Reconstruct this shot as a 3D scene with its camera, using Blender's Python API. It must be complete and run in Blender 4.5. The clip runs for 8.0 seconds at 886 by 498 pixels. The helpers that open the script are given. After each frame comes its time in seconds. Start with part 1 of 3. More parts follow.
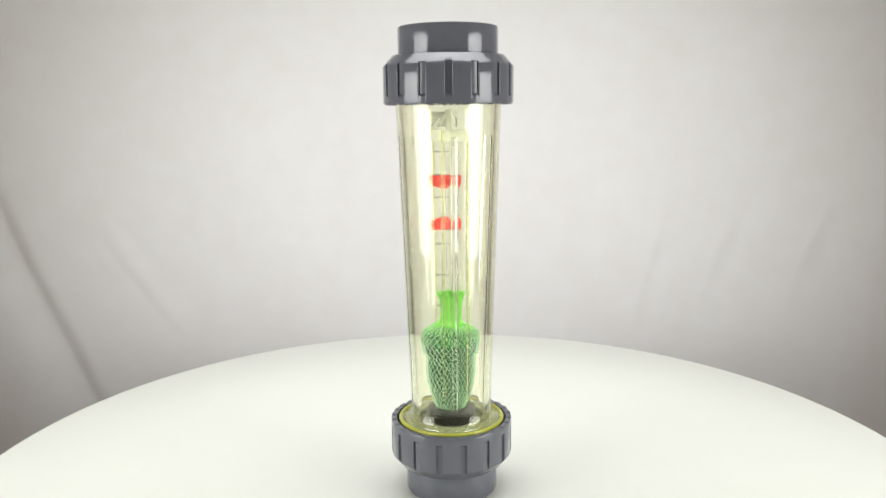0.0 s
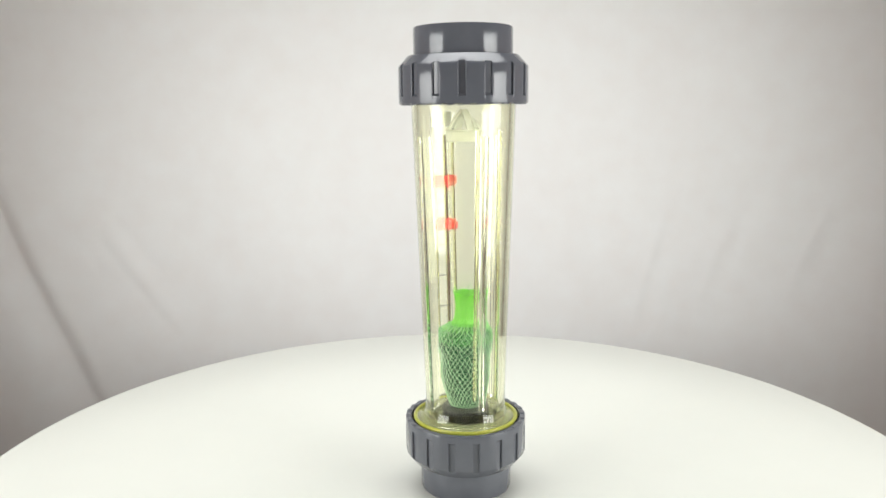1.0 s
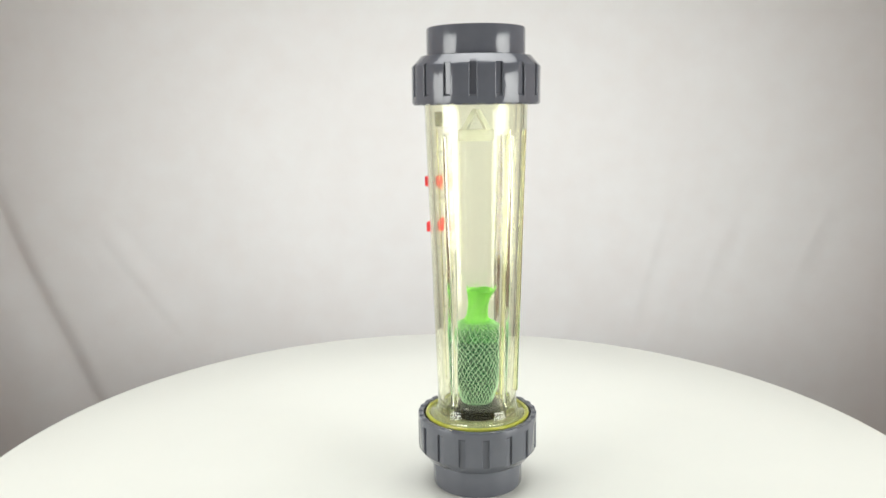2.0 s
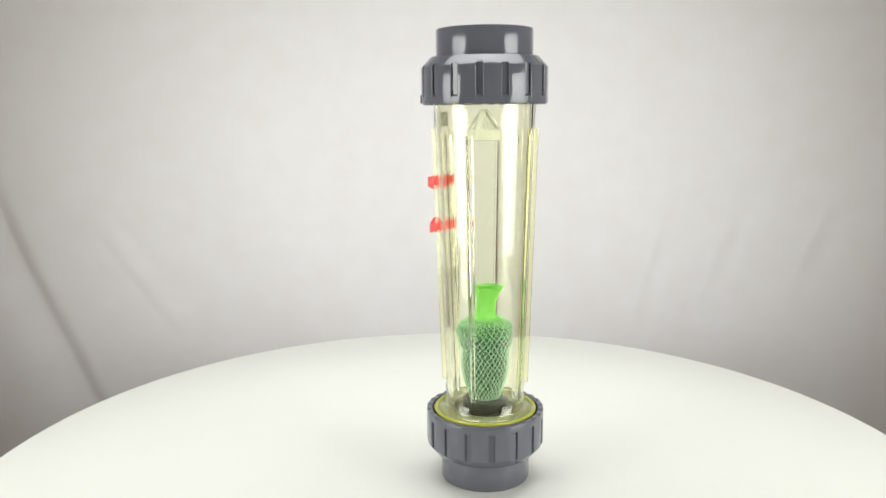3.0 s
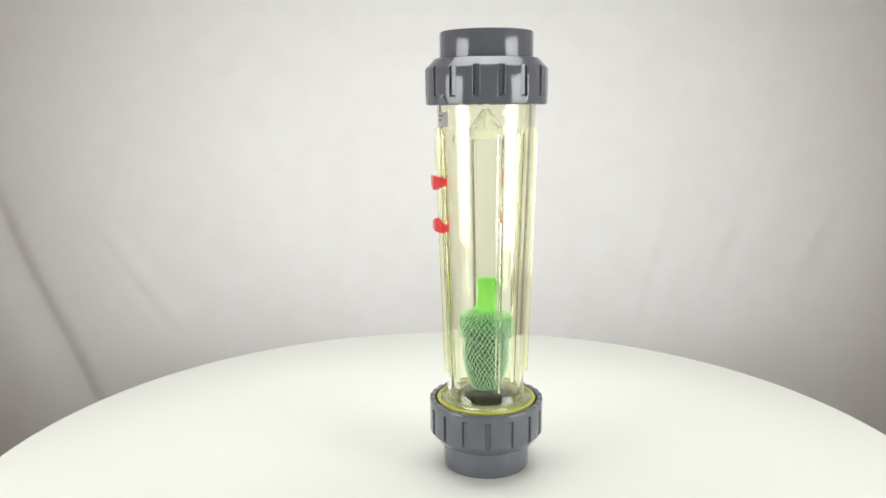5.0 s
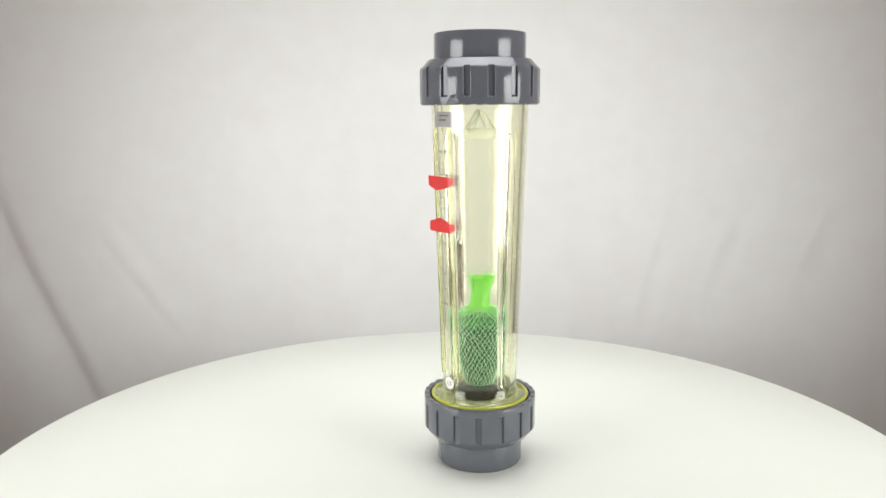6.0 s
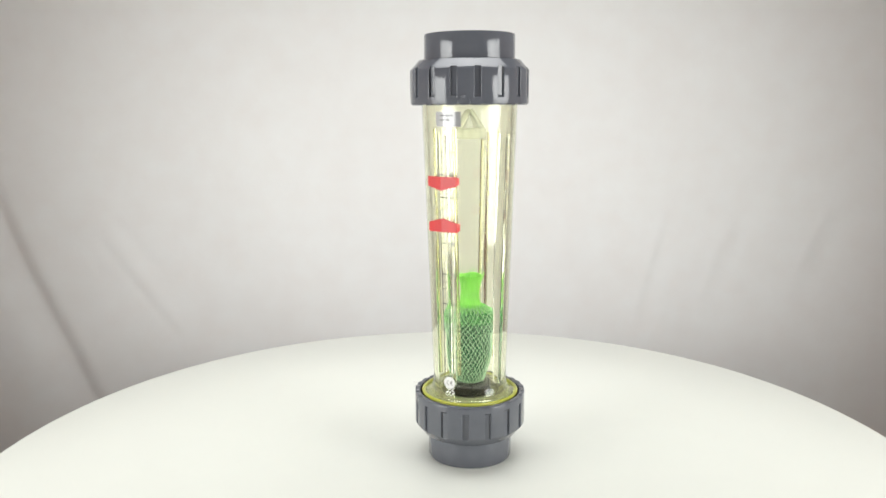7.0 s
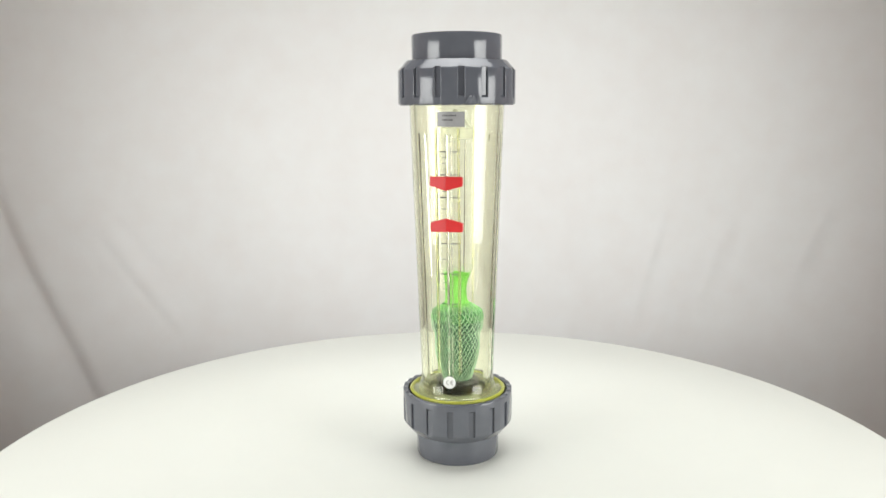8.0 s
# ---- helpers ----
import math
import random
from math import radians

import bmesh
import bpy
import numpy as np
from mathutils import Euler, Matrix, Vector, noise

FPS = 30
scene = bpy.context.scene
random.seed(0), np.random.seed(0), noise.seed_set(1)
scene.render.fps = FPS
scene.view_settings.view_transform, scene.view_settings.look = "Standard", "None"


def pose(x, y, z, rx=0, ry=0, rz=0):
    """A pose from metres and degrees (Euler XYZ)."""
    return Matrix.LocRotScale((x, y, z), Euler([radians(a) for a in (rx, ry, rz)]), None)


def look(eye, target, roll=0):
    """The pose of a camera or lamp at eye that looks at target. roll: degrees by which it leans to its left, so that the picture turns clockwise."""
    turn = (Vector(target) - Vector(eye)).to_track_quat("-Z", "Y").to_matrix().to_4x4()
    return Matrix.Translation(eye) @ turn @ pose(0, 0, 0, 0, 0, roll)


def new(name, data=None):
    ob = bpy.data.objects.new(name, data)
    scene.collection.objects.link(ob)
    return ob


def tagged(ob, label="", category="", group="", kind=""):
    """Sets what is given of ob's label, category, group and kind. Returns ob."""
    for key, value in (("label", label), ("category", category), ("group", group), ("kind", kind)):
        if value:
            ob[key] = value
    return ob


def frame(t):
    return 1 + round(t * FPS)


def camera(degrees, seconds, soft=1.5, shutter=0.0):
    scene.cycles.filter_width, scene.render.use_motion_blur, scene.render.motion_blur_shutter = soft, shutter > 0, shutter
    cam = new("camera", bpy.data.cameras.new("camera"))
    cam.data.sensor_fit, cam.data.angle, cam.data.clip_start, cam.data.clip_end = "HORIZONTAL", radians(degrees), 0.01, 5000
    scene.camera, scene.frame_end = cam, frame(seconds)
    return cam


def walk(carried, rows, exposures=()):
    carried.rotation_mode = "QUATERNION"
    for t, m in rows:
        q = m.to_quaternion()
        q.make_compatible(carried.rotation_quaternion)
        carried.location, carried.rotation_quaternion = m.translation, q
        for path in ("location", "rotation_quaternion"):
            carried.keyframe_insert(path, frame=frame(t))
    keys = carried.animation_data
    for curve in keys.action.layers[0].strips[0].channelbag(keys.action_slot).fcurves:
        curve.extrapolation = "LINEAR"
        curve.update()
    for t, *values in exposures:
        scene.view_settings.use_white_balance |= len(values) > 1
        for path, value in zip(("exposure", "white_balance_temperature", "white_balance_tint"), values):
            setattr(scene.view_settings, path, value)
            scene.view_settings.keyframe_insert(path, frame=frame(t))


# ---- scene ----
cam = camera(58.66, 8.0, soft=1.5)
eye = Vector((0.0, 0.0, 0.3539))
aim = Vector((math.sin(radians(0.2165)), math.cos(radians(0.2165)), -math.tan(radians(10.068))))
view = look(eye, eye + aim, -0.451)
walk(cam, [(0.0, view), (8.0, view)], exposures=[(0.0, -0.12, 6500, 10), (8.0, -0.12, 6500, 10)])

# turntable: axis, speed, and where the meter stands on it
AXIS = Vector((0.00645, 0.74588, 0.0))
SPEED = 20.10          # degrees a second
START = -85.70          # direction from the axis to the meter at the start
REACH = 0.0400
FACE = 96.2             # direction of the scale in the meter's own space

# ------------------------------------------------------------------ world and light
world = bpy.data.worlds.new("studio")
scene.world = world
world.use_nodes = True
world.node_tree.nodes["Background"].inputs[0].default_value = (0.66, 0.55, 0.49, 1)
world.node_tree.nodes["Background"].inputs[1].default_value = 0.125


def softbox(name, at, target, wide, high, watts, colour, spread=120):
    data = bpy.data.lights.new(name, "AREA")
    data.shape, data.size, data.size_y = "RECTANGLE", wide, high
    data.energy, data.color, data.spread = watts, colour, radians(spread)
    lamp = new(name, data)
    lamp.matrix_world = look(at, target)
    return lamp


softbox("softbox_lamp_left", (-0.98, 0.25, 0.34), (0.10, 1.00, 0.09), 0.66, 0.80, 4.75, (0.982, 1.0, 0.98), 100)
softbox("softbox_lamp_right", (1.00, 0.22, 0.34), (-0.10, 1.00, 0.09), 0.66, 0.80, 5.1, (0.982, 1.0, 0.98), 100)
softbox("softbox_lamp_overhead", (0.0, 0.94, 1.42), (0.0, 0.84, 0.0), 1.50, 0.60, 7.6, (0.982, 1.0, 1.0), 100)

# ------------------------------------------------------------------ materials


def node(tree, kind, **values):
    n = tree.nodes.new(kind)
    for key, value in values.items():
        n.inputs[key.replace("_", " ")].default_value = value
    return n


def material(name, colour, rough=0.5, metal=0.0, vary=0.06, scale=60.0, bump=0.0, bump_scale=400.0, transmission=0.0,
             ior=1.5, rough_vary=0.0, second=None):
    m = bpy.data.materials.new(name)
    m.use_nodes = True
    t = m.node_tree
    b = t.nodes["Principled BSDF"]
    b.inputs["Roughness"].default_value = rough
    b.inputs["Metallic"].default_value = metal
    b.inputs["IOR"].default_value = ior
    b.inputs["Transmission Weight"].default_value = transmission
    b.inputs["Base Color"].default_value = (*colour, 1)
    co = t.nodes.new("ShaderNodeTexCoord")
    if vary:
        big = node(t, "ShaderNodeTexNoise", Scale=scale * 0.12, Detail=3.0)
        fine = node(t, "ShaderNodeTexNoise", Scale=scale, Detail=6.0)
        both = t.nodes.new("ShaderNodeMath")
        both.operation = "ADD"
        ramp = t.nodes.new("ShaderNodeMapRange")
        ramp.inputs["From Min"].default_value, ramp.inputs["From Max"].default_value = 0.7, 1.3
        mix = t.nodes.new("ShaderNodeMix")
        mix.data_type = "RGBA"
        dark = second or tuple(c * (1 - vary) for c in colour)
        light = tuple(min(1.0, c * (1 + vary)) for c in colour)
        mix.inputs[6].default_value, mix.inputs[7].default_value = (*dark, 1), (*light, 1)
        for n in (big, fine):
            t.links.new(co.outputs["Object"], n.inputs["Vector"])
        t.links.new(big.outputs[0], both.inputs[0])
        t.links.new(fine.outputs[0], both.inputs[1])
        t.links.new(both.outputs[0], ramp.inputs["Value"])
        t.links.new(ramp.outputs[0], mix.inputs[0])
        t.links.new(mix.outputs[2], b.inputs["Base Color"])
        if rough_vary:
            r = t.nodes.new("ShaderNodeMapRange")
            r.inputs["From Min"].default_value, r.inputs["From Max"].default_value = 0.7, 1.3
            r.inputs["To Min"].default_value, r.inputs["To Max"].default_value = rough - rough_vary, rough + rough_vary
            t.links.new(both.outputs[0], r.inputs["Value"])
            t.links.new(r.outputs[0], b.inputs["Roughness"])
    if bump:
        grain = node(t, "ShaderNodeTexNoise", Scale=bump_scale, Detail=4.0)
        bm_ = node(t, "ShaderNodeBump", Strength=bump, Distance=0.001)
        t.links.new(co.outputs["Object"], grain.inputs["Vector"])
        t.links.new(grain.outputs[0], bm_.inputs["Height"])
        t.links.new(bm_.outputs[0], b.inputs["Normal"])
    return m


def cloth_material():
    m = material("backdrop_cloth", (0.835, 0.842, 0.838), 0.9, vary=0.02, scale=18.0, second=(0.822, 0.808, 0.796))
    t = m.node_tree
    b = t.nodes["Principled BSDF"]
    b.inputs["Sheen Weight"].default_value = 0.15
    co = t.nodes.new("ShaderNodeTexCoord")
    weave = node(t, "ShaderNodeTexNoise", Scale=260.0, Detail=3.0)
    soft = node(t, "ShaderNodeTexNoise", Scale=5.0, Detail=3.0)
    squash = t.nodes.new("ShaderNodeMapping")
    squash.inputs["Scale"].default_value = (1.0, 1.0, 0.25)
    bump_fine = node(t, "ShaderNodeBump", Strength=0.10, Distance=0.001)
    bump_soft = node(t, "ShaderNodeBump", Strength=0.25, Distance=0.012)
    t.links.new(co.outputs["Object"], weave.inputs["Vector"])
    t.links.new(co.outputs["Object"], squash.inputs["Vector"])
    t.links.new(squash.outputs[0], soft.inputs["Vector"])
    t.links.new(soft.outputs[0], bump_soft.inputs["Height"])
    t.links.new(bump_soft.outputs[0], bump_fine.inputs["Normal"])
    t.links.new(weave.outputs[0], bump_fine.inputs["Height"])
    t.links.new(bump_fine.outputs[0], b.inputs["Normal"])
    return m


CLOTH = cloth_material()
# unseen walls: brown chosen for warm bounce, pale for fill from the camera side
WALL = material("warm_bounce_wall", (0.52, 0.335, 0.245), 0.9, vary=0.05, scale=8.0, bump=0.1, bump_scale=80)
PALE_WALL = material("pale_fill_wall", (0.78, 0.76, 0.73), 0.85, vary=0.03, scale=8.0, bump=0.1, bump_scale=80)
FLOOR = material("grey_floor", (0.42, 0.40, 0.37), 0.6, vary=0.12, scale=12.0)
LAMINATE = material("white_laminate", (0.668, 0.680, 0.627), 0.42, vary=0.012, scale=30.0, rough_vary=0.04)
TABLE = material("white_table", (0.80, 0.79, 0.75), 0.5, vary=0.02, scale=20.0)
PVC = material("grey_pvc", (0.107, 0.113, 0.131), 0.11, ior=1.52, vary=0.06, scale=90.0, bump=0.03, bump_scale=900, rough_vary=0.03)
CLEAR_INSIDE = material("clear_plastic", (0.995, 0.998, 0.985), 0.03, vary=0.0, transmission=0.997, ior=1.48)
CLEAR_INSIDE.node_tree.nodes["Principled BSDF"].inputs["Specular Tint"].default_value = (1.0, 0.985, 0.74, 1)
CLEAR = material("clear_yellowish_plastic", (0.978, 0.990, 0.75), 0.03, vary=0.0, transmission=0.997, ior=1.48)
RAIL = material("clear_yellow_rail_plastic", (0.98, 0.975, 0.66), 0.06, vary=0.0, transmission=1.0, ior=1.42)
CREAM = material("cream_plastic", (0.95, 0.95, 0.85), 0.35, vary=0.03, scale=120.0, transmission=0.82, ior=1.14)
YELLOW = material("yellow_flange_glow", (0.74, 0.76, 0.13), 0.14, vary=0.06, scale=150.0, transmission=0.6)
FLANGE = material("yellowish_flange_plastic", (0.62, 0.64, 0.40), 0.06, vary=0.05, scale=150.0, transmission=0.70, ior=1.45)
BLACK = material("black_rubber", (0.006, 0.006, 0.007), 0.10, ior=1.50, vary=0.2, scale=150.0)
RED = material("red_plastic", (0.62, 0.040, 0.040), 0.28, vary=0.08, scale=150.0)
INK = material("black_ink", (0.02, 0.02, 0.02), 0.6, vary=0.1, scale=300.0)
GREY_INK = material("faded_ink", (0.16, 0.16, 0.14), 0.6, vary=0.1, scale=300.0)
SILVER = material("silver_label", (0.42, 0.42, 0.42), 0.20, metal=0.25, vary=0.06, scale=200.0)
WHITE = material("white_sticker", (0.80, 0.80, 0.79), 0.5, vary=0.03, scale=200.0)
FLOAT = material("dark_green_float", (0.004, 0.052, 0.018), 0.55, ior=1.2, vary=0.2, scale=120.0)
NET = material("green_netting", (0.32, 0.53, 0.32), 0.45, vary=0.15, scale=200.0)
NET_SHOULDER = material("mid_green_netting", (0.065, 0.30, 0.05), 0.40, vary=0.15, scale=200.0)
NET_STRAND = material("light_green_strand", (0.24, 0.60, 0.10), 0.40, vary=0.15, scale=200.0)
NET_BRIGHT = material("bright_green_netting", (0.13, 0.46, 0.03), 0.45, vary=0.15, scale=200.0)

# ------------------------------------------------------------------ mesh helpers


def mesh_object(name, bm, mat, smooth=35):
    data = bpy.data.meshes.new(name)
    bmesh.ops.recalc_face_normals(bm, faces=bm.faces)
    for f in bm.faces:
        f.smooth = smooth > 0
    for e in bm.edges:
        if len(e.link_faces) == 2 and e.calc_face_angle(0) > radians(smooth):
            e.smooth = False
    bm.to_mesh(data)
    bm.free()
    data.materials.append(mat)
    return new(name, data)


def part(name, bm, mat, parent, label="", smooth=35, kind=""):
    ob = mesh_object(name, bm, mat, smooth)
    ob.parent = parent
    return tagged(ob, label, kind=kind)


def box(bm, centre, size, turn=None, bevel=0.0):
    m = Matrix.Translation(centre) @ (turn or Matrix()) @ Matrix.Diagonal((*size, 1))
    made = bmesh.ops.create_cube(bm, size=1.0, matrix=m)
    if bevel:
        edges = list({e for v in made["verts"] for e in v.link_edges})
        bmesh.ops.bevel(bm, geom=edges, offset=bevel, segments=2, affect="EDGES", profile=0.5)


def lathe(bm, outline, steps=96, shape=None, closed=True):
    """Turn an outline of (radius, height) round z. shape(angle, i, r, z) may change the radius."""
    rings = []
    for k in range(steps):
        a = 2 * math.pi * k / steps
        ring = []
        for i, (r, z) in enumerate(outline):
            rr = shape(a, i, r, z) if shape else r
            ring.append(bm.verts.new((rr * math.cos(a), rr * math.sin(a), z)))
        rings.append(ring)
    n = len(outline)
    for k in range(steps):
        a, b = rings[k], rings[(k + 1) % steps]
        for i in range(n if closed else n - 1):
            j = (i + 1) % n
            bm.faces.new((a[i], b[i], b[j], a[j]))
    return rings


def tube_along(bm, points, radius, sides=5):
    """A thin round strand through the points."""
    rings = []
    for i, p in enumerate(points):
        d = (points[min(i + 1, len(points) - 1)] - points[max(i - 1, 0)]).normalized()
        u = d.cross(Vector((0.31, 0.22, 0.93))).normalized()
        v = d.cross(u)
        rings.append([bm.verts.new(p + radius * (math.cos(2 * math.pi * k / sides) * u + math.sin(2 * math.pi * k / sides) * v))
                      for k in range(sides)])
    for a, b in zip(rings, rings[1:]):
        for k in range(sides):
            bm.faces.new((a[k], a[(k + 1) % sides], b[(k + 1) % sides], b[k]))
    bm.faces.new(rings[0][::-1])
    bm.faces.new(rings[-1])


def polar(radius, degrees, z):
    return Vector((radius * math.cos(radians(degrees)), radius * math.sin(radians(degrees)), z))


def facing(degrees):
    """A turn that takes local x to the tangent, y inward and z up, at that direction."""
    return Matrix.Rotation(radians(degrees + 90), 4, "Z")

# ------------------------------------------------------------------ the room and its backdrop


def build_room():
    def slab(name, centre, size, mat, label, category):
        bm = bmesh.new()
        box(bm, centre, size)
        tagged(mesh_object(name, bm, mat, 30), label, category, kind="structure")
    # closes the room out of view; walls set close in to bounce light
    slab("floor", (0, 0.8, -0.83), (2.88, 4.12, 0.06), FLOOR, "plain grey studio floor", "floor")
    slab("ceiling", (0, 0.8, 2.03), (2.88, 4.12, 0.06), PALE_WALL, "unseen ceiling, pale to bounce fill light", "ceiling")
    slab("wall_north", (0, 2.83, 0.6), (2.76, 0.06, 2.8), WALL, "unseen side wall, brown to bounce warm light behind the cloth", "wall")
    slab("wall_south", (0, -1.23, 0.6), (2.76, 0.06, 2.8), PALE_WALL, "unseen wall, pale to bounce fill light", "wall")
    slab("wall_west", (-1.41, 0.8, 0.6), (0.06, 4.12, 2.8), WALL, "unseen side wall, brown to bounce warm light", "wall")
    slab("wall_east", (1.41, 0.8, 0.6), (0.06, 4.12, 2.8), WALL, "unseen side wall, brown to bounce warm light", "wall")


def crease(x, z, x0, z0, x1, z1, wide, deep, fade=0.25):
    """Depth of one fold that runs from (x0, z0) to (x1, z1)."""
    dx, dz = x1 - x0, z1 - z0
    n = math.hypot(dx, dz)
    along = ((x - x0) * dx + (z - z0) * dz) / (n * n)
    off = ((x - x0) * dz - (z - z0) * dx) / n
    ends = max(0.0, min(1.0, (along + fade) / fade)) * max(0.0, min(1.0, (1 + fade - along) / fade))
    return deep * ends * math.exp(-(off / wide) ** 2)


# the long crease: one path (x, z), steep towards the middle of the cloth and shallow outwards
CREASE = [(-0.905, 0.300), (-0.868, 0.175), (-0.831, 0.058), (-0.784, -0.056), (-0.740, -0.163), (-0.690, -0.290)]


def long_crease(x, z):
    best, side = 9.0, 1.0
    for (x0, z0), (x1, z1) in zip(CREASE, CREASE[1:]):
        dx, dz = x1 - x0, z1 - z0
        f = max(0.0, min(1.0, ((x - x0) * dx + (z - z0) * dz) / (dx * dx + dz * dz)))
        d = math.hypot(x - x0 - f * dx, z - z0 - f * dz)
        if d < best:
            best, side = d, (x - x0) * dz - (z - z0) * dx
    wide = 0.055 if side > 0 else 0.019
    rise = max(0.0, min(1.0, (0.34 - z) / 0.22))
    return -0.0170 * rise * math.exp(-(best / wide) ** 2)


FOLDS = [
    (-0.663, 0.091, -0.54, -0.086, 0.01, -0.00166, 0.15),
    (-0.649, 0.098, -0.521, -0.078, 0.018, 0.00187, 0.15),
    (-0.636, 0.138, -0.567, 0.048, 0.009, -0.00125, 0.2),
    (-0.698, 0.08, -0.678, 0.041, 0.008, -0.00104, 0.3),
    (-0.785, 0.5, -0.73, 0.352, 0.02, -0.00187, 0.3),
    (0.444, 0.143, 0.423, 0.066, 0.01, 0.00187, 0.1),
    (0.423, 0.066, 0.392, -0.059, 0.01, 0.00243, 0.1),
    (0.457, 0.122, 0.413, -0.063, 0.016, -0.00206, 0.2),
    (0.452, -0.054, 0.422, -0.113, 0.008, 0.00168, 0.2),
    (0.582, 0.13, 0.55, 0.065, 0.01, 0.00206, 0.15),
    (0.55, 0.065, 0.521, -0.029, 0.01, 0.00168, 0.15),
    (0.606, 0.121, 0.55, -0.017, 0.016, -0.00187, 0.2),
    (0.632, 0.153, 0.596, 0.054, 0.009, 0.00131, 0.2),
    (0.767, 0.164, 0.733, 0.083, 0.013, 0.00206, 0.2),
    (0.733, 0.083, 0.708, 0.017, 0.013, 0.0015, 0.25),
    (0.794, 0.143, 0.738, 0.006, 0.022, -0.00224, 0.2),
    (0.867, 0.112, 0.858, -0.141, 0.018, 0.00187, 0.2),
    (0.655, -0.1, 0.636, -0.16, 0.01, 0.00131, 0.2),
]


def build_backdrop():
    """A white cloth hung behind the table, its sides curving forwards."""
    nx, nz, half, low, high = 360, 290, 1.34, -0.80, 1.55
    verts, faces = [], []
    for j in range(nz + 1):
        z = low + (high - low) * j / nz
        for i in range(nx + 1):
            x = half * (2 * i / nx - 1)
            flat = 1.55 - 0.06 * max(0.0, abs(x) - 0.4) ** 2
            y = flat + 0.03 * z
            k = flat / y
            u, v = x * k, eye.z + (z - eye.z) * k
            y -= 0.55 * (long_crease(u, v) + sum(crease(u, v, *f) for f in FOLDS))
            y += 0.006 * noise.noise((x * 1.6, z * 0.7, 3.0)) + 0.0030 * noise.noise((x * 5 + z * 2, z * 1.2, 8.0))
            verts.append((x, y, z))
    for j in range(nz):
        for i in range(nx):
            a = j * (nx + 1) + i
            faces.append((a, a + 1, a + nx + 2, a + nx + 1))
    data = bpy.data.meshes.new("backdrop")
    data.from_pydata(verts, [], faces)
    data.polygons.foreach_set("use_smooth", [True] * len(faces))
    data.materials.append(CLOTH)
    ob = new("backdrop", data)
    thick = ob.modifiers.new("thickness", "SOLIDIFY")
    thick.thickness, thick.offset = 0.002, 1.0
    tagged(ob, "off-white cloth backdrop with soft diagonal drape folds", "backdrop", kind="structure")

# ------------------------------------------------------------------ table and turntable


def build_support_table():
    table = tagged(new("support_table"), "white support table under the turntable", "table")
    table.location = (0, 0.25, -0.80)
    bm = bmesh.new()
    box(bm, (0, 0, 0.715), (1.9, 1.36, 0.03), bevel=0.003)
    part("tabletop", bm, TABLE, table)
    for sx in (-1, 1):
        for sy in (-1, 1):
            bm = bmesh.new()
            box(bm, (sx * 0.88, sy * 0.60, 0.35), (0.05, 0.05, 0.70), bevel=0.003)
            part("leg", bm, TABLE, table)


def build_turntable():
    disc = tagged(new("turntable"), "large round white turntable disc with a smooth matt top", "turntable")
    disc.location = AXIS
    off = polar(1, START, 0) * 0.00751 + polar(1, START + 90, 0) * 0.00286
    r, e = 0.4760, 0.0015
    bm = bmesh.new()
    outline = [(0.0005, 0), (0.12, 0), (0.30, 0), (r - e, 0), (r - 0.4 * e, -0.3 * e), (r, -e), (r, -0.0165), (r - e, -0.018), (0.0005, -0.018)]
    lathe(bm, outline, 256)
    bmesh.ops.translate(bm, verts=bm.verts, vec=off)
    part("disc", bm, LAMINATE, disc, smooth=50)
    bm = bmesh.new()
    lathe(bm, [(0.0005, -0.018), (0.11, -0.018), (0.11, -0.050), (0.14, -0.056), (0.14, -0.068), (0.0005, -0.068)], 64)
    part("hub", bm, PVC, disc)
    return disc

# ------------------------------------------------------------------ the flow meter

Z_TOP = 0.424


def wall_radius(z):
    """Outer radius of the tapered tube."""
    return 0.0371 + (z - 0.088) * (0.0463 - 0.0371) / (0.357 - 0.088)


FIN_TIP = 0.0272        # radius at which the inner fins guide the float
RAIL_AT = 15.5          # degrees from the middle of the scale to either rail


def facet(d):
    """How far the two flat facets between the rails fall inside the round of the tube, d degrees from their ridge."""
    half = radians(RAIL_AT / 2)
    return math.cos(half) / math.cos(radians(abs(d)) - half) if abs(d) <= RAIL_AT else 1.0


def build_socket(parent, low, high, radius, label):
    """A short pipe end, hollow, with rounded rims."""
    e, hole = 0.0016, radius - 0.0075
    bm = bmesh.new()
    lathe(bm, [(hole, low), (radius - e, low), (radius - 0.3 * e, low + 0.3 * e), (radius, low + e), (radius, high - e),
               (radius - 0.3 * e, high - 0.3 * e), (radius - e, high), (hole, high)], 128)
    return part("socket", bm, PVC, parent, label)


SLOTS = 16


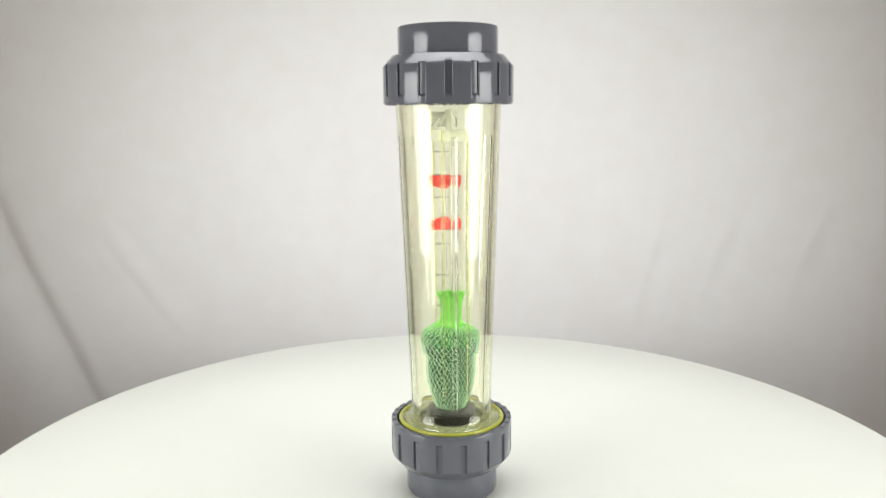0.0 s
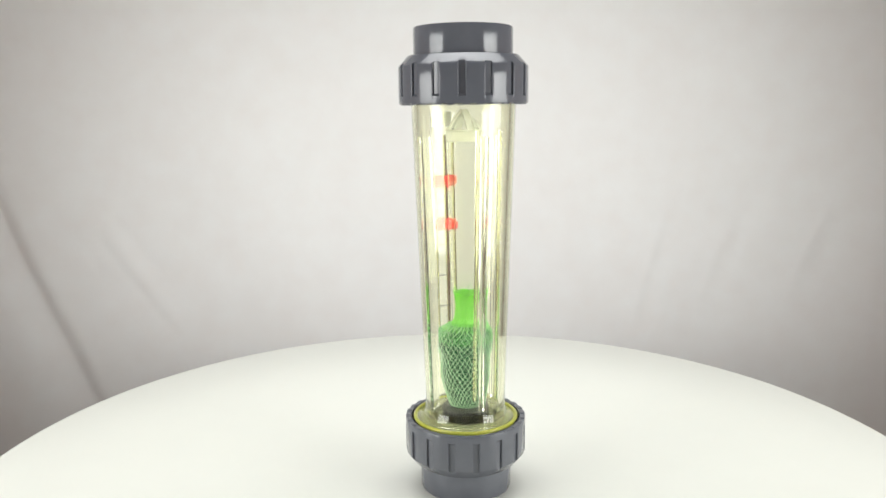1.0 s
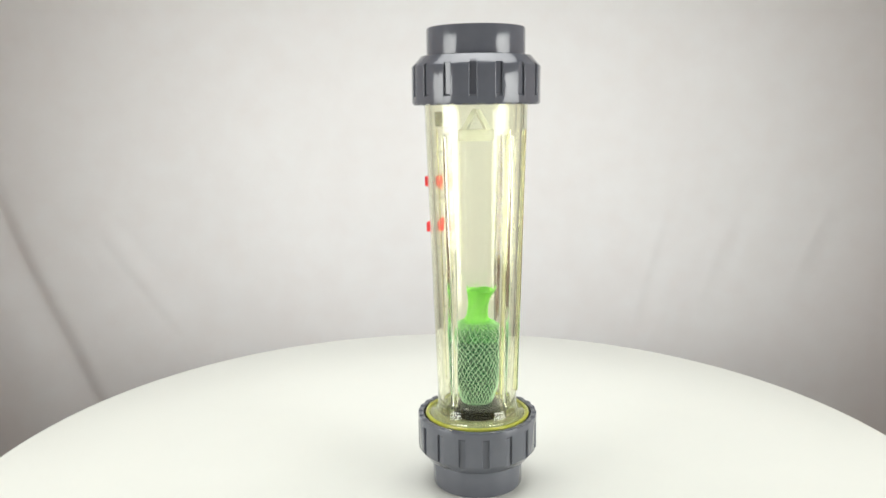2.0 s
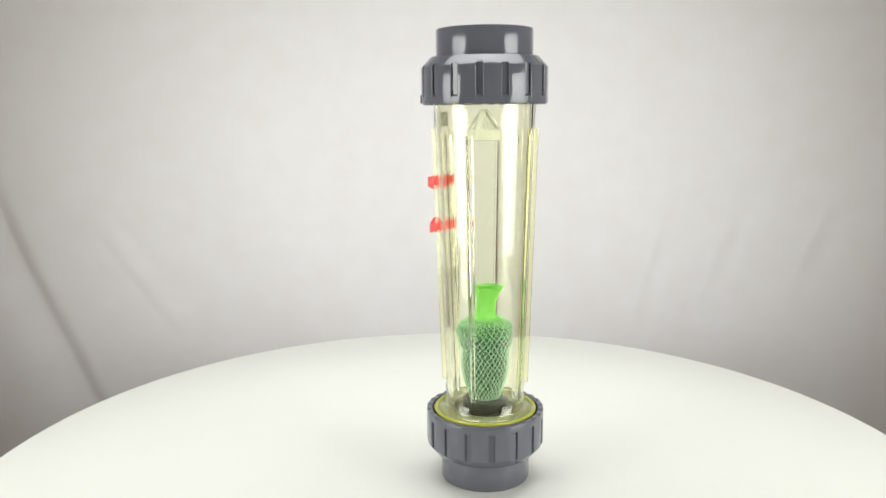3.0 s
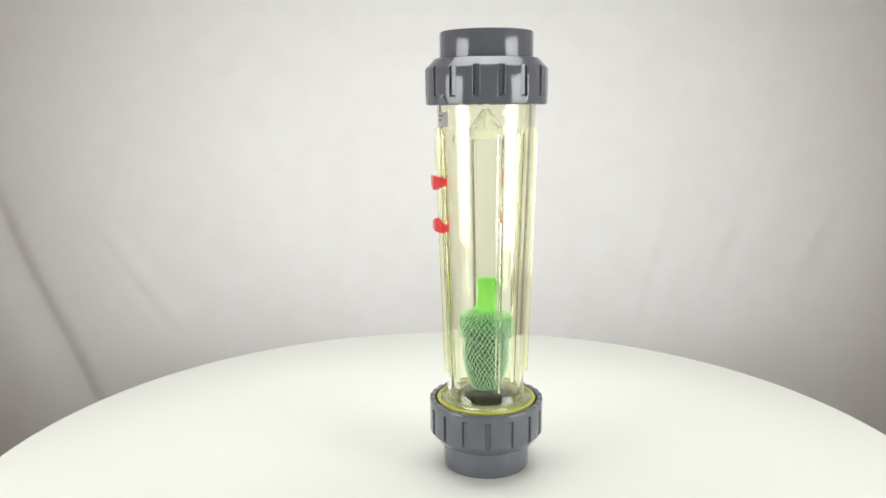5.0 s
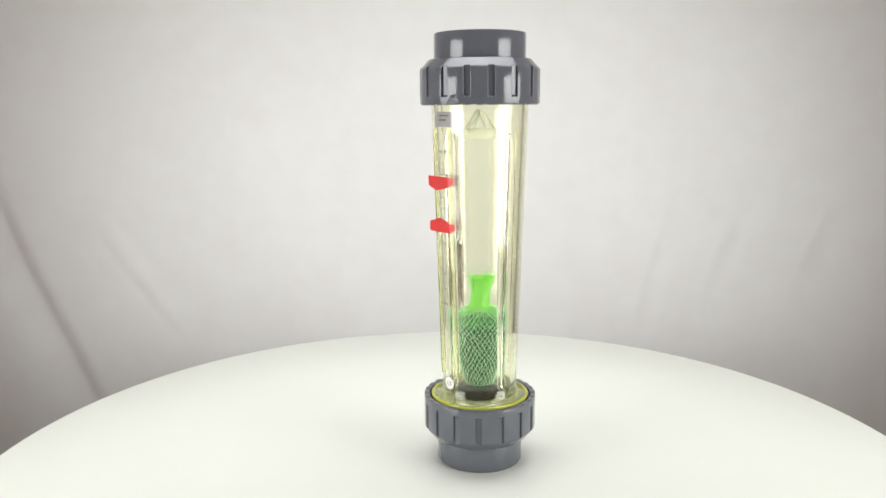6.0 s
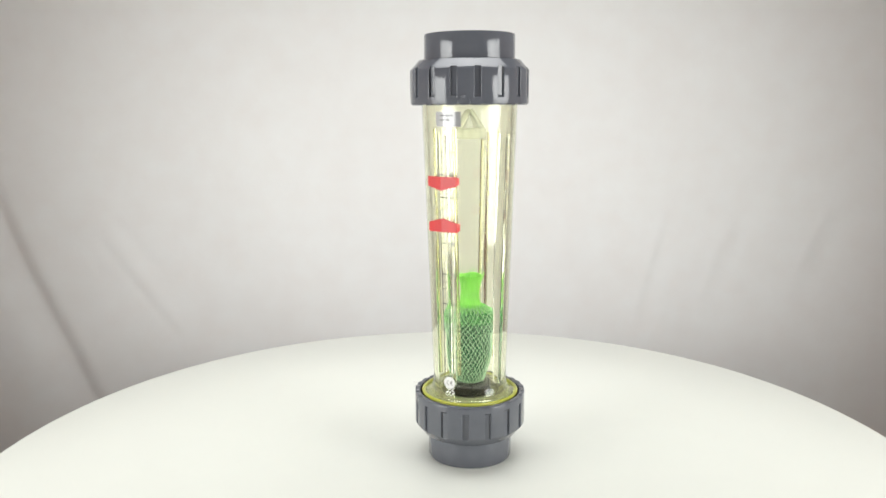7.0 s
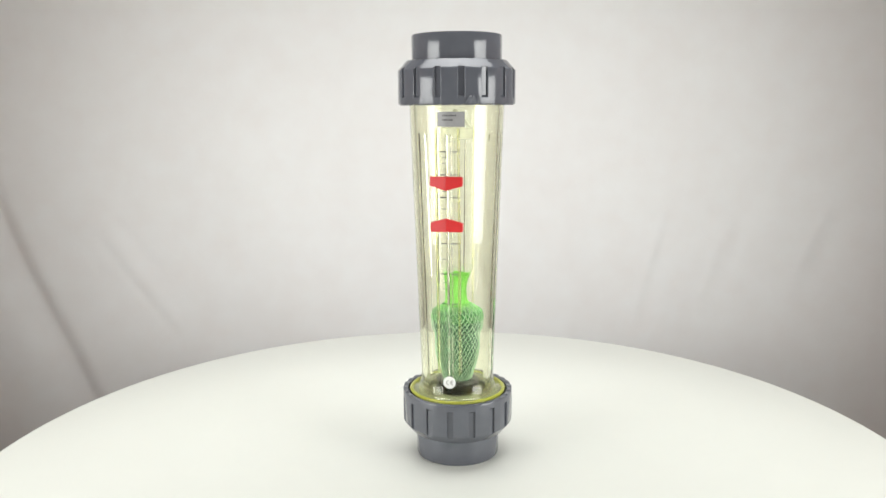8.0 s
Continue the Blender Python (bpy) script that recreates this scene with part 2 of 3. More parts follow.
def build_nut(parent, low, high, radius, flip, phase, hole):
    """A union nut: chamfered at its outer end, with sixteen pockets round it that run out through the chamfer, and lugs on its inner rim."""
    h = high - low
    e = 0.0008
    shoulder = 0.0485
    cut_low, deep = 0.0062, 0.0021
    lips = {0.9: 0.0, 0.45: 0.00008, 0.15: 0.0004, -0.05: 0.0010}
    # heights from the inner rim (0) to the outer end (h)
    levels = [(hole, 0.0), (radius - 1.5 * e, 0.0), (radius - 0.3 * e, 0.4 * e), (radius, 1.6 * e),
              (radius, cut_low), (radius, cut_low + 0.0019), (radius, h - 0.0097), (radius - 0.0004, h - 0.0090),
              (radius - 0.0016, h - 0.0076), (radius - 0.0020, h - 0.0072), (shoulder + 0.0008, h - 0.0006), (shoulder, h), (0.0440, h), (0.0440, 0.012), (hole, 0.010)]
    half = math.degrees(0.0030 / radius)
    angles = []
    for k in range(SLOTS):
        mid = phase + k * 360 / SLOTS
        for side in (-1, 1):
            lip = [(mid + side * (half + over), down) for over, down in lips.items()]
            floor_edge = [(mid + side * (half - 0.15), deep), (mid + side * half * 0.4, deep)]
            angles += (lip + floor_edge) if side < 0 else (lip + floor_edge)[::-1]
        angles += [(mid + half + d, 0.0) for d in (3.5, 7, 10.5)]
    bm = bmesh.new()
    rings = []
    for a, down in angles:
        ring = []
        for i, (r, z) in enumerate(levels):
            if 5 <= i <= 8:
                r = min(r, radius - down)
            zz = high - z if flip else low + z
            ring.append(bm.verts.new(polar(r, a, zz)))
        rings.append(ring)
    n = len(levels)
    for k in range(len(rings)):
        a, b = rings[k], rings[(k + 1) % len(rings)]
        for i in range(n):
            j = (i + 1) % n
            bm.faces.new((a[i], b[i], b[j], a[j]))
    nut = part("union_nut", bm, PVC, parent, "grey plastic union nut with recessed grip slots", smooth=42)
    # lugs on the inner rim
    for k in range(28):
        a = phase + (k + 0.5) * 360 / 28
        bm = bmesh.new()
        z = high + 0.0002 if flip else low - 0.0003
        box(bm, polar((hole + radius) / 2 + 0.0004, a, z), (0.0060, 0.0040, 0.0009), facing(a), 0.0002)
        part("lug", bm, PVC, nut)
    return nut


def build_tube(parent):
    """The tapered clear tube with its foot flange and four upright guide fins on the inside, which shrink towards the head."""
    rows = [(0.0693, 0.0450, 0.0320), (0.0697, 0.0440, 0.0320), (0.0704, 0.0425, 0.0320),
            (0.0715, 0.0410, 0.0320), (0.0734, 0.0396, 0.0320), (0.0764, 0.0383, 0.0320), (0.0802, 0.0375, 0.0320), (0.0822, 0.0373, 0.0320), (0.0860, 0.0371, 0.0320)]
    z = 0.100
    while z < 0.375:
        rows.append((z, wall_radius(z), wall_radius(z) - 0.0052))
        z += 0.0125
    rows += [(zz, wall_radius(zz), wall_radius(zz) - 0.0052) for zz in (0.3300, 0.3306)]
    rows.sort()
    rows.append((0.380, wall_radius(0.380), wall_radius(0.380) - 0.0052))
    # between the rails, on two opposite sides, the outside is two flat facets that meet in a faint ridge
    span = RAIL_AT
    fin = {0.0: 1.0, 1.4: 1.0, 2.2: 1.0, 2.6: 0.985, 2.85: 0.955, 2.95: 0.90, 3.05: 0.10, 3.3: 0.02, 3.8: 0.0}
    rib_steps = sorted({*fin, *(-d for d in fin)})
    angles = []
    for k in range(4):
        mid = FACE + 90 * k
        flat = k % 2 == 0
        for d in sorted({*rib_steps, *([-span, -9, 9, span] if flat else ()), *(3 + 84 * i / 30 for i in range(1, 30) if 3.9 < 3 + 84 * i / 30 < 86.1)}):
            if flat and (9 < abs(d) < span or 3.9 < d < 9):
                continue
            if not flat and d > 90 - span - 0.01:
                continue
            rib = fin[abs(d)] if abs(d) in fin else 0.0
            squash = facet(d) if flat else 1.0
            angles.append((mid + d, rib, squash, flat and d in (-span, 0.0, span)))
    angles.sort()
    bm = bmesh.new()
    outer, inner = [], []
    for a, rib, squash, ridge in angles:
        outer.append([bm.verts.new(polar(ro * (squash if zz > 0.092 else 1.0), a, zz)) for zz, ro, ri in rows])
        inner.append([bm.verts.new(polar(ri + rib * (FIN_TIP + 0.045 * max(0.0, zz - 0.20) - ri) if 0.0815 < zz < 0.3304 else ri, a, zz)) for zz, ro, ri in rows])
    n, m = len(angles), len(rows)
    for k in range(n):
        j = (k + 1) % n
        for i in range(m - 1):
            bm.faces.new((outer[k][i], outer[j][i], outer[j][i + 1], outer[k][i + 1]))
            bm.faces.new((inner[k][i], inner[k][i + 1], inner[j][i + 1], inner[j][i])).material_index = 1
        bm.faces.new((outer[k][0], inner[k][0], inner[j][0], outer[j][0]))
        bm.faces.new((outer[k][-1], outer[j][-1], inner[j][-1], inner[k][-1]))
    creases = [bm.edges.get((outer[k][i], outer[k][i + 1])) for k in range(n) if angles[k][3] for i in range(m - 1) if rows[i][0] > 0.09]
    bm.edges.index_update()
    sharp = [e.index for e in creases]
    tube = part("measuring_tube", bm, CLEAR, parent, "clear yellowish tapered plastic tube", smooth=60)
    tube.data.materials.append(CLEAR_INSIDE)
    for i in sharp:
        tube.data.edges[i].use_edge_sharp = True
    tube.visible_shadow = False
    return tube


RAIL_GAP = 0.0107       # from the middle of the scale to the middle of either rail


def build_rail(tube, degrees, side):
    """One of a pair of straight parallel fins on the outside of the tube, on which the sliders run."""
    bm = bmesh.new()
    z0, z1, w = 0.096, 0.336, 0.0011
    turn = Matrix.Rotation(radians(degrees), 4, "Z")
    ends = []
    for z in (z0, z1):
        r = wall_radius(z)
        r0, r1 = math.sqrt(r * r - RAIL_GAP ** 2) - 0.0002, r + 0.0024
        ends.append([bm.verts.new(turn @ Vector((q, side * RAIL_GAP + p * w, z))) for q, p in ((r0, -1), (r1, -0.8), (r1, 0.8), (r0, 1))])
    a, b = ends
    for k in range(4):
        bm.faces.new((a[k], a[(k + 1) % 4], b[(k + 1) % 4], b[k]))
    bm.faces.new(a[::-1])
    bm.faces.new(b)
    bmesh.ops.bevel(bm, geom=list(bm.edges), offset=0.0002, segments=1, affect="EDGES")
    rail = part("rail", bm, RAIL, tube, "clear yellow moulded rail", smooth=20)
    rail.visible_shadow = False


def build_marker(parent, low, high, point_down):
    """A red slider, a bent plate with a point in the middle, that clips over the rails."""
    bm = bmesh.new()
    half, thick = 0.0155, 0.0024
    mid_z = (low + high) / 2
    r = wall_radius(mid_z) + 0.0044
    drop = 0.0042
    top = [high - (0 if point_down else drop), high, high - (0 if point_down else drop)]
    bottom = [low + (drop if point_down else 0), low, low + (drop if point_down else 0)]
    fronts, backs = [], []
    for k, s in enumerate((-1, 0, 1)):
        out = 0.0022 if s == 0 else 0.0
        for layer, depth in ((fronts, thick + out), (backs, 0.0)):
            layer.append([bm.verts.new((s * half, -depth, top[k])), bm.verts.new((s * half, -depth, bottom[k]))])
    for k in range(2):
        for layer in (fronts, backs):
            bm.faces.new((layer[k][0], layer[k + 1][0], layer[k + 1][1], layer[k][1]))
        for i in (0, 1):
            bm.faces.new((fronts[k][i], fronts[k + 1][i], backs[k + 1][i], backs[k][i]))
    for k in (0, 2):
        bm.faces.new((fronts[k][0], fronts[k][1], backs[k][1], backs[k][0]))
    bmesh.ops.recalc_face_normals(bm, faces=bm.faces)
    bmesh.ops.bevel(bm, geom=list(bm.edges), offset=0.0004, segments=2, affect="EDGES")
    m = Matrix.Rotation(radians(FACE + 90), 4, "Z")
    # clip hooks behind the plate, at either side of the rails
    for s in (-1, 1):
        box(bm, (s * (half - 0.0018), 0.0022, mid_z + (0.0021 if point_down else -0.0021)), (0.0030, 0.0046, 0.0070), bevel=0.0004)
    for v in bm.verts:
        v.co = m @ (v.co + Vector((0, -r, 0)))
    part("slider", bm, RED, parent, "red plastic limit slider pointing " + ("down" if point_down else "up"), smooth=8)


def bar_on_tube(parent, name, degrees, z, wide, high, mat, lift=0.0002, thick=0.0002):
    """A small printed bar that follows the tube."""
    bm = bmesh.new()
    r = wall_radius(z) + lift
    n = max(1, int(wide / 0.002))
    half = math.degrees(wide / 2 / r)
    rows = []
    for k in range(n + 1):
        a = degrees - half + 2 * half * k / n
        rows.append([bm.verts.new(polar(wall_radius(z + s) * facet(a - FACE) + lift + d, a, z + s)) for d, s in
                     ((0, -high / 2), (thick, -high / 2), (thick, high / 2), (0, high / 2))])
    for a, b in zip(rows, rows[1:]):
        for i in range(4):
            bm.faces.new((a[i], a[(i + 1) % 4], b[(i + 1) % 4], b[i]))
    bm.faces.new(rows[0])
    bm.faces.new(rows[-1][::-1])
    return part(name, bm, mat, parent, smooth=30)


TICKS = [(0.3146, 1), (0.3092, 0), (0.3040, 0), (0.2984, 0), (0.2930, 1), (0.2772, 0), (0.2716, 1), (0.2606, 0), (0.2386, 0),
         (0.2272, 1), (0.2118, 0), (0.1970, 1), (0.1888, 0), (0.1822, 0), (0.1672, 1)]


def build_scale(tube):
    for z, bold in TICKS:
        bar_on_tube(tube, "tick", FACE - 5.5 + (0 if bold else 0.8), z, 0.0056 if bold else 0.0040, 0.0010 if bold else 0.0006, INK)
        if bold:
            for k in range(4):
                bar_on_tube(tube, "numeral_bar", FACE + 4.5 + 2.6 * k, z, 0.0012, 0.0017, GREY_INK)
    # upright lettering beside the scale
    for z, n in ((0.2250, 4), (0.1900, 6)):
        for k in range(n):
            bar_on_tube(tube, "letter_bar", FACE - 13.5, z + 0.0022 * k, 0.0014, 0.0013, GREY_INK)
    # small olive boxes paint in the reflection at the top end of each fin
    for k in range(4):
        bm = bmesh.new()
        a = FACE + 90 * k
        box(bm, polar(FIN_TIP + 0.0048, a, 0.3262), (0.0006, 0.0010, 0.0068), facing(a), 0.0002)
        part("fin_top_reflection", bm, material("olive_fin_reflection", (0.14, 0.16, 0.06), 0.4, vary=0.1), tube)


def build_label(tube):
    face = FACE + 4.4
    label = bar_on_tube(tube, "label", face, 0.3446, 0.0262, 0.0138, SILVER, 0.0002, 0.0002)
    tagged(label, "silver printed label")
    for row, z in enumerate((0.3480, 0.3440)):
        for k in range(8 if row == 0 else 6):
            bar_on_tube(label, "print_bar", face - 9.0 + 2.1 * k, z, 0.0011 if k % 3 else 0.0007, 0.0014, INK, 0.0005, 0.0001)


def build_ce_sticker(tube):
    z, r = 0.0868, 0.0062
    base = Matrix.Translation(polar(wall_radius(z) + 0.0017, FACE, z)) @ Matrix.Rotation(radians(FACE + 90), 4, "Z") @ Matrix.Rotation(radians(90), 4, "X")
    bm = bmesh.new()
    bmesh.ops.create_cone(bm, cap_ends=True, segments=48, radius1=r, radius2=r, depth=0.0004)
    bmesh.ops.transform(bm, matrix=base, verts=bm.verts)
    sticker = part("round_sticker", bm, WHITE, tube, "round white sticker with a CE mark")

    def arc(bm, cx, ra, rb, a0, a1, n=20):
        rows = []
        for k in range(n + 1):
            a = radians(a0 + (a1 - a0) * k / n)
            rows.append([bm.verts.new(base @ Vector((cx + q * math.cos(a), q * math.sin(a), d))) for q, d in
                         ((ra, 0.00022), (rb, 0.00022), (rb, 0.0003), (ra, 0.0003))])
        for a, b in zip(rows, rows[1:]):
            for i in range(4):
                bm.faces.new((a[i], a[(i + 1) % 4], b[(i + 1) % 4], b[i]))
    bm = bmesh.new()
    arc(bm, -0.0010, 0.0016, 0.0023, 80, 280)
    part("letter_c", bm, GREY_INK, sticker)
    bm = bmesh.new()
    arc(bm, 0.0032, 0.0016, 0.0023, 80, 280)
    for x, y in ((0.0021, 0.0),):
        bmesh.ops.create_cube(bm, size=1, matrix=base @ Matrix.Translation((x, y, 0.00026)) @ Matrix.Diagonal((0.0017, 0.0006, 0.00008, 1)))
    part("letter_e", bm, GREY_INK, sticker)


def float_profile(s):
    """Radius of the wrapped float along its height."""
    keys = [(0.0795, 0.0142), (0.087, 0.0168), (0.0985, 0.0204), (0.107, 0.0222), (0.114, 0.0229), (0.129, 0.0229), (0.1312, 0.0236), (0.1335, 0.0257), (0.146, 0.0268),
            (0.152, 0.0254), (0.156, 0.0192), (0.160, 0.0112), (0.165, 0.0096), (0.174, 0.0091), (0.181, 0.0102), (0.186, 0.0118), (0.190, 0.0132)]
    for (z0, r0), (z1, r1) in zip(keys, keys[1:]):
        if s <= z1:
            f = max(0.0, (s - z0) / (z1 - z0))
            f = f * f * (3 - 2 * f) * 0.5 + f * 0.5
            return r0 + (r1 - r0) * f
    return keys[-1][1]


def build_float(meter):
    bm = bmesh.new()
    outline = [(0.0004, 0.0797)]
    for k in range(28):
        z = 0.0797 + (0.1540 - 0.0797) * k / 27
        outline.append((float_profile(z) - 0.0016, z))
    outline.append((0.0004, 0.1560))
    lathe(bm, outline, 72)
    body = part("float", bm, FLOAT, meter, "dark green float wrapped in a green net", smooth=50)

    def lean(z):
        f = max(0.0, z - 0.158) / 0.032
        return polar(0.0042 * f ** 1.5, -70, 0)

    # the net: crossing strands that follow the float
    strands, low, high = 32, 0.0800, 0.1585
    bm = bmesh.new()
    for sense in (-1, 1):
        for k in range(strands):
            pts = []
            a = 360 * k / strands + random.uniform(-1.5, 1.5)
            for i in range(44):
                z = low + (high - low) * i / 43
                turn = a + sense * 124 * i / 43 + 1.6 * math.sin(z * 300 + k)
                wave = 0.00022 * math.sin(i * 1.9 + k * 2 + sense)
                pts.append(polar(float_profile(z) + wave, turn, z))
            tube_along(bm, pts, 0.00024, 5)
    part("net", bm, NET, body, "pale green plastic netting in a diamond pattern", smooth=60, kind="stuff")
    # over the shoulder the net bunches up into a finer, brighter mesh
    bm = bmesh.new()
    for sense in (-1, 1):
        for k in range(46):
            a = 360 * k / 46 + random.uniform(-1.5, 1.5)
            pts = []
            for i in range(14):
                z = 0.1440 + (0.1600 - 0.1440) * i / 13
                turn = a + sense * 40 * i / 13 + 1.2 * math.sin(i + k)
                pts.append(polar(float_profile(z) + 0.0002, turn, z))
            tube_along(bm, pts, 0.00018, 4)
    part("net_shoulder", bm, NET_SHOULDER, body, "mid green bunched netting", smooth=60, kind="stuff")
    # the gathered shoulder and neck, drawn tight into bright folds
    bm = bmesh.new()
    folds = 30
    outline = []
    for k in range(30):
        z = 0.1582 + (0.1886 - 0.1582) * k / 29
        outline.append((float_profile(z) - 0.0004, z))
    for k in range(29, -1, -1):
        z = 0.1582 + (0.1882 - 0.1582) * k / 29
        outline.append((float_profile(z) - 0.0010, z))

    def pleat(a, i, r, z):
        f = max(0.0, min(1.0, (z - 0.153) / 0.006))
        flare = max(0.0, (z - 0.178) / 0.012)
        return r * (1 + f * (0.014 * math.sin(folds * a) + 0.025 * math.sin(7 * a + 1)) + flare * 0.05 * math.sin(3 * a + 0.6))
    lathe(bm, outline, 132, pleat)
    for v in bm.verts:
        v.co += lean(v.co.z)
        if v.co.z > 0.186:
            v.co.z += 0.0009 * math.sin(5 * math.atan2(v.co.y, v.co.x) + 1) * (v.co.z - 0.186) / 0.004
    neck = part("net_neck", bm, NET_BRIGHT, body, "bright green gathered netting", smooth=60)
    bm = bmesh.new()
    for sense in (-1, 1):
        for k in range(30):
            a = 360 * k / 30 + random.uniform(-2, 2)
            top = random.uniform(0.1872, 0.1940)
            pts = []
            for i in range(24):
                z = 0.1545 + (top - 0.1545) * i / 23
                flare = max(0.0, (z - 0.178) / 0.012)
                r = (float_profile(z) + 0.0001) * (1 + flare * 0.05 * math.sin(3 * radians(a) + 0.6))
                pts.append(polar(r, a + sense * 46 * i / 23 + 1.5 * math.sin(i * 1.1 + k), z) + lean(z))
            tube_along(bm, pts, 0.00020, 4)
    part("neck_strand", bm, NET_STRAND, body, smooth=60, kind="stuff")


def build_lower_stop(meter):
    bm = bmesh.new()
    lathe(bm, [(0.0004, 0.0793), (0.0198, 0.0793), (0.0215, 0.0788), (0.0220, 0.0776), (0.0220, 0.0744), (0.0211, 0.0739), (0.0211, 0.0731), (0.0220, 0.0726), (0.0220, 0.0690), (0.0214, 0.0680), (0.0004, 0.0680)], 72)
    part("float_seat", bm, BLACK, meter, "black rubber float seat")
    bm = bmesh.new()
    lathe(bm, [(0.0150, 0.0678), (0.0218, 0.0678), (0.0226, 0.0670), (0.0228, 0.0640), (0.0150, 0.0640)], 72)
    part("seat_ring", bm, BLACK, meter)
    bm = bmesh.new()
    lathe(bm, [(0.0150, 0.0638), (0.0290, 0.0638), (0.0322, 0.0630), (0.0322, 0.0400), (0.0150, 0.0400)], 72)
    part("seat_holder", bm, FLANGE, meter)
    bm = bmesh.new()
    lathe(bm, [(0.0330, 0.0612), (0.0496, 0.0612), (0.0496, 0.0580), (0.0330, 0.0580)], 72)
    part("gasket", bm, BLACK, meter, "black sealing ring")
    bm = bmesh.new()
    lathe(bm, [(0.0332, 0.0698), (0.0420, 0.0699), (0.0440, 0.0695), (0.0448, 0.0691), (0.0452, 0.0688), (0.0454, 0.0680), (0.0454, 0.0616), (0.0332, 0.0616)], 96)
    part("flange", bm, FLANGE, meter, "yellowish translucent foot flange")


def build_flange_ring(meter):
    # yellow ring colours in the light piped out at the clear flange's edge
    bm = bmesh.new()
    rings = []
    for k in range(96):
        a = 2 * math.pi * k / 96
        rings.append([bm.verts.new(((0.0472 + 0.0022 * math.cos(b)) * math.cos(a), (0.0472 + 0.0022 * math.cos(b)) * math.sin(a), 0.0690 + 0.0017 * math.sin(b)))
                      for b in [2 * math.pi * q / 10 for q in range(10)]])
    for k in range(96):
        a, b = rings[k], rings[(k + 1) % 96]
        for i in range(10):
            bm.faces.new((a[i], b[i], b[(i + 1) % 10], a[(i + 1) % 10]))
    part("flange_edge_glow", bm, YELLOW, meter, "bright yellow translucent ring for the light-piped flange edge", smooth=60)


def build_upper_stop(meter):
    """The cage at the head of the tube that stops the float: a ring on slanting struts under a plate."""
    bm = bmesh.new()
    lathe(bm, [(0.0105, 0.3255), (0.0152, 0.3255), (0.0160, 0.3265), (0.0160, 0.3350), (0.0152, 0.3360), (0.0105, 0.3360)], 64)
    stop = part("float_stop", bm, CREAM, meter, "cream translucent float stop cage")
    for k in range(4):
        a = 2 + 90 * k
        p, q = polar(0.0152, a, 0.3345), polar(0.0010, a, 0.3530)
        along = (q - p).normalized()
        side = polar(1, a + 90, 0)
        turn = Matrix((side, along.cross(side), along)).transposed().to_4x4()
        bm = bmesh.new()
        box(bm, (p + q) / 2, (0.0062, 0.0030, (q - p).length), turn, 0.0006)
        part("strut", bm, CREAM, stop)
    bm = bmesh.new()
    lathe(bm, [(0.008, 0.3650), (0.0400, 0.3650), (0.0400, 0.3700), (0.008, 0.3700)], 64)
    part("plate", bm, CREAM, stop)


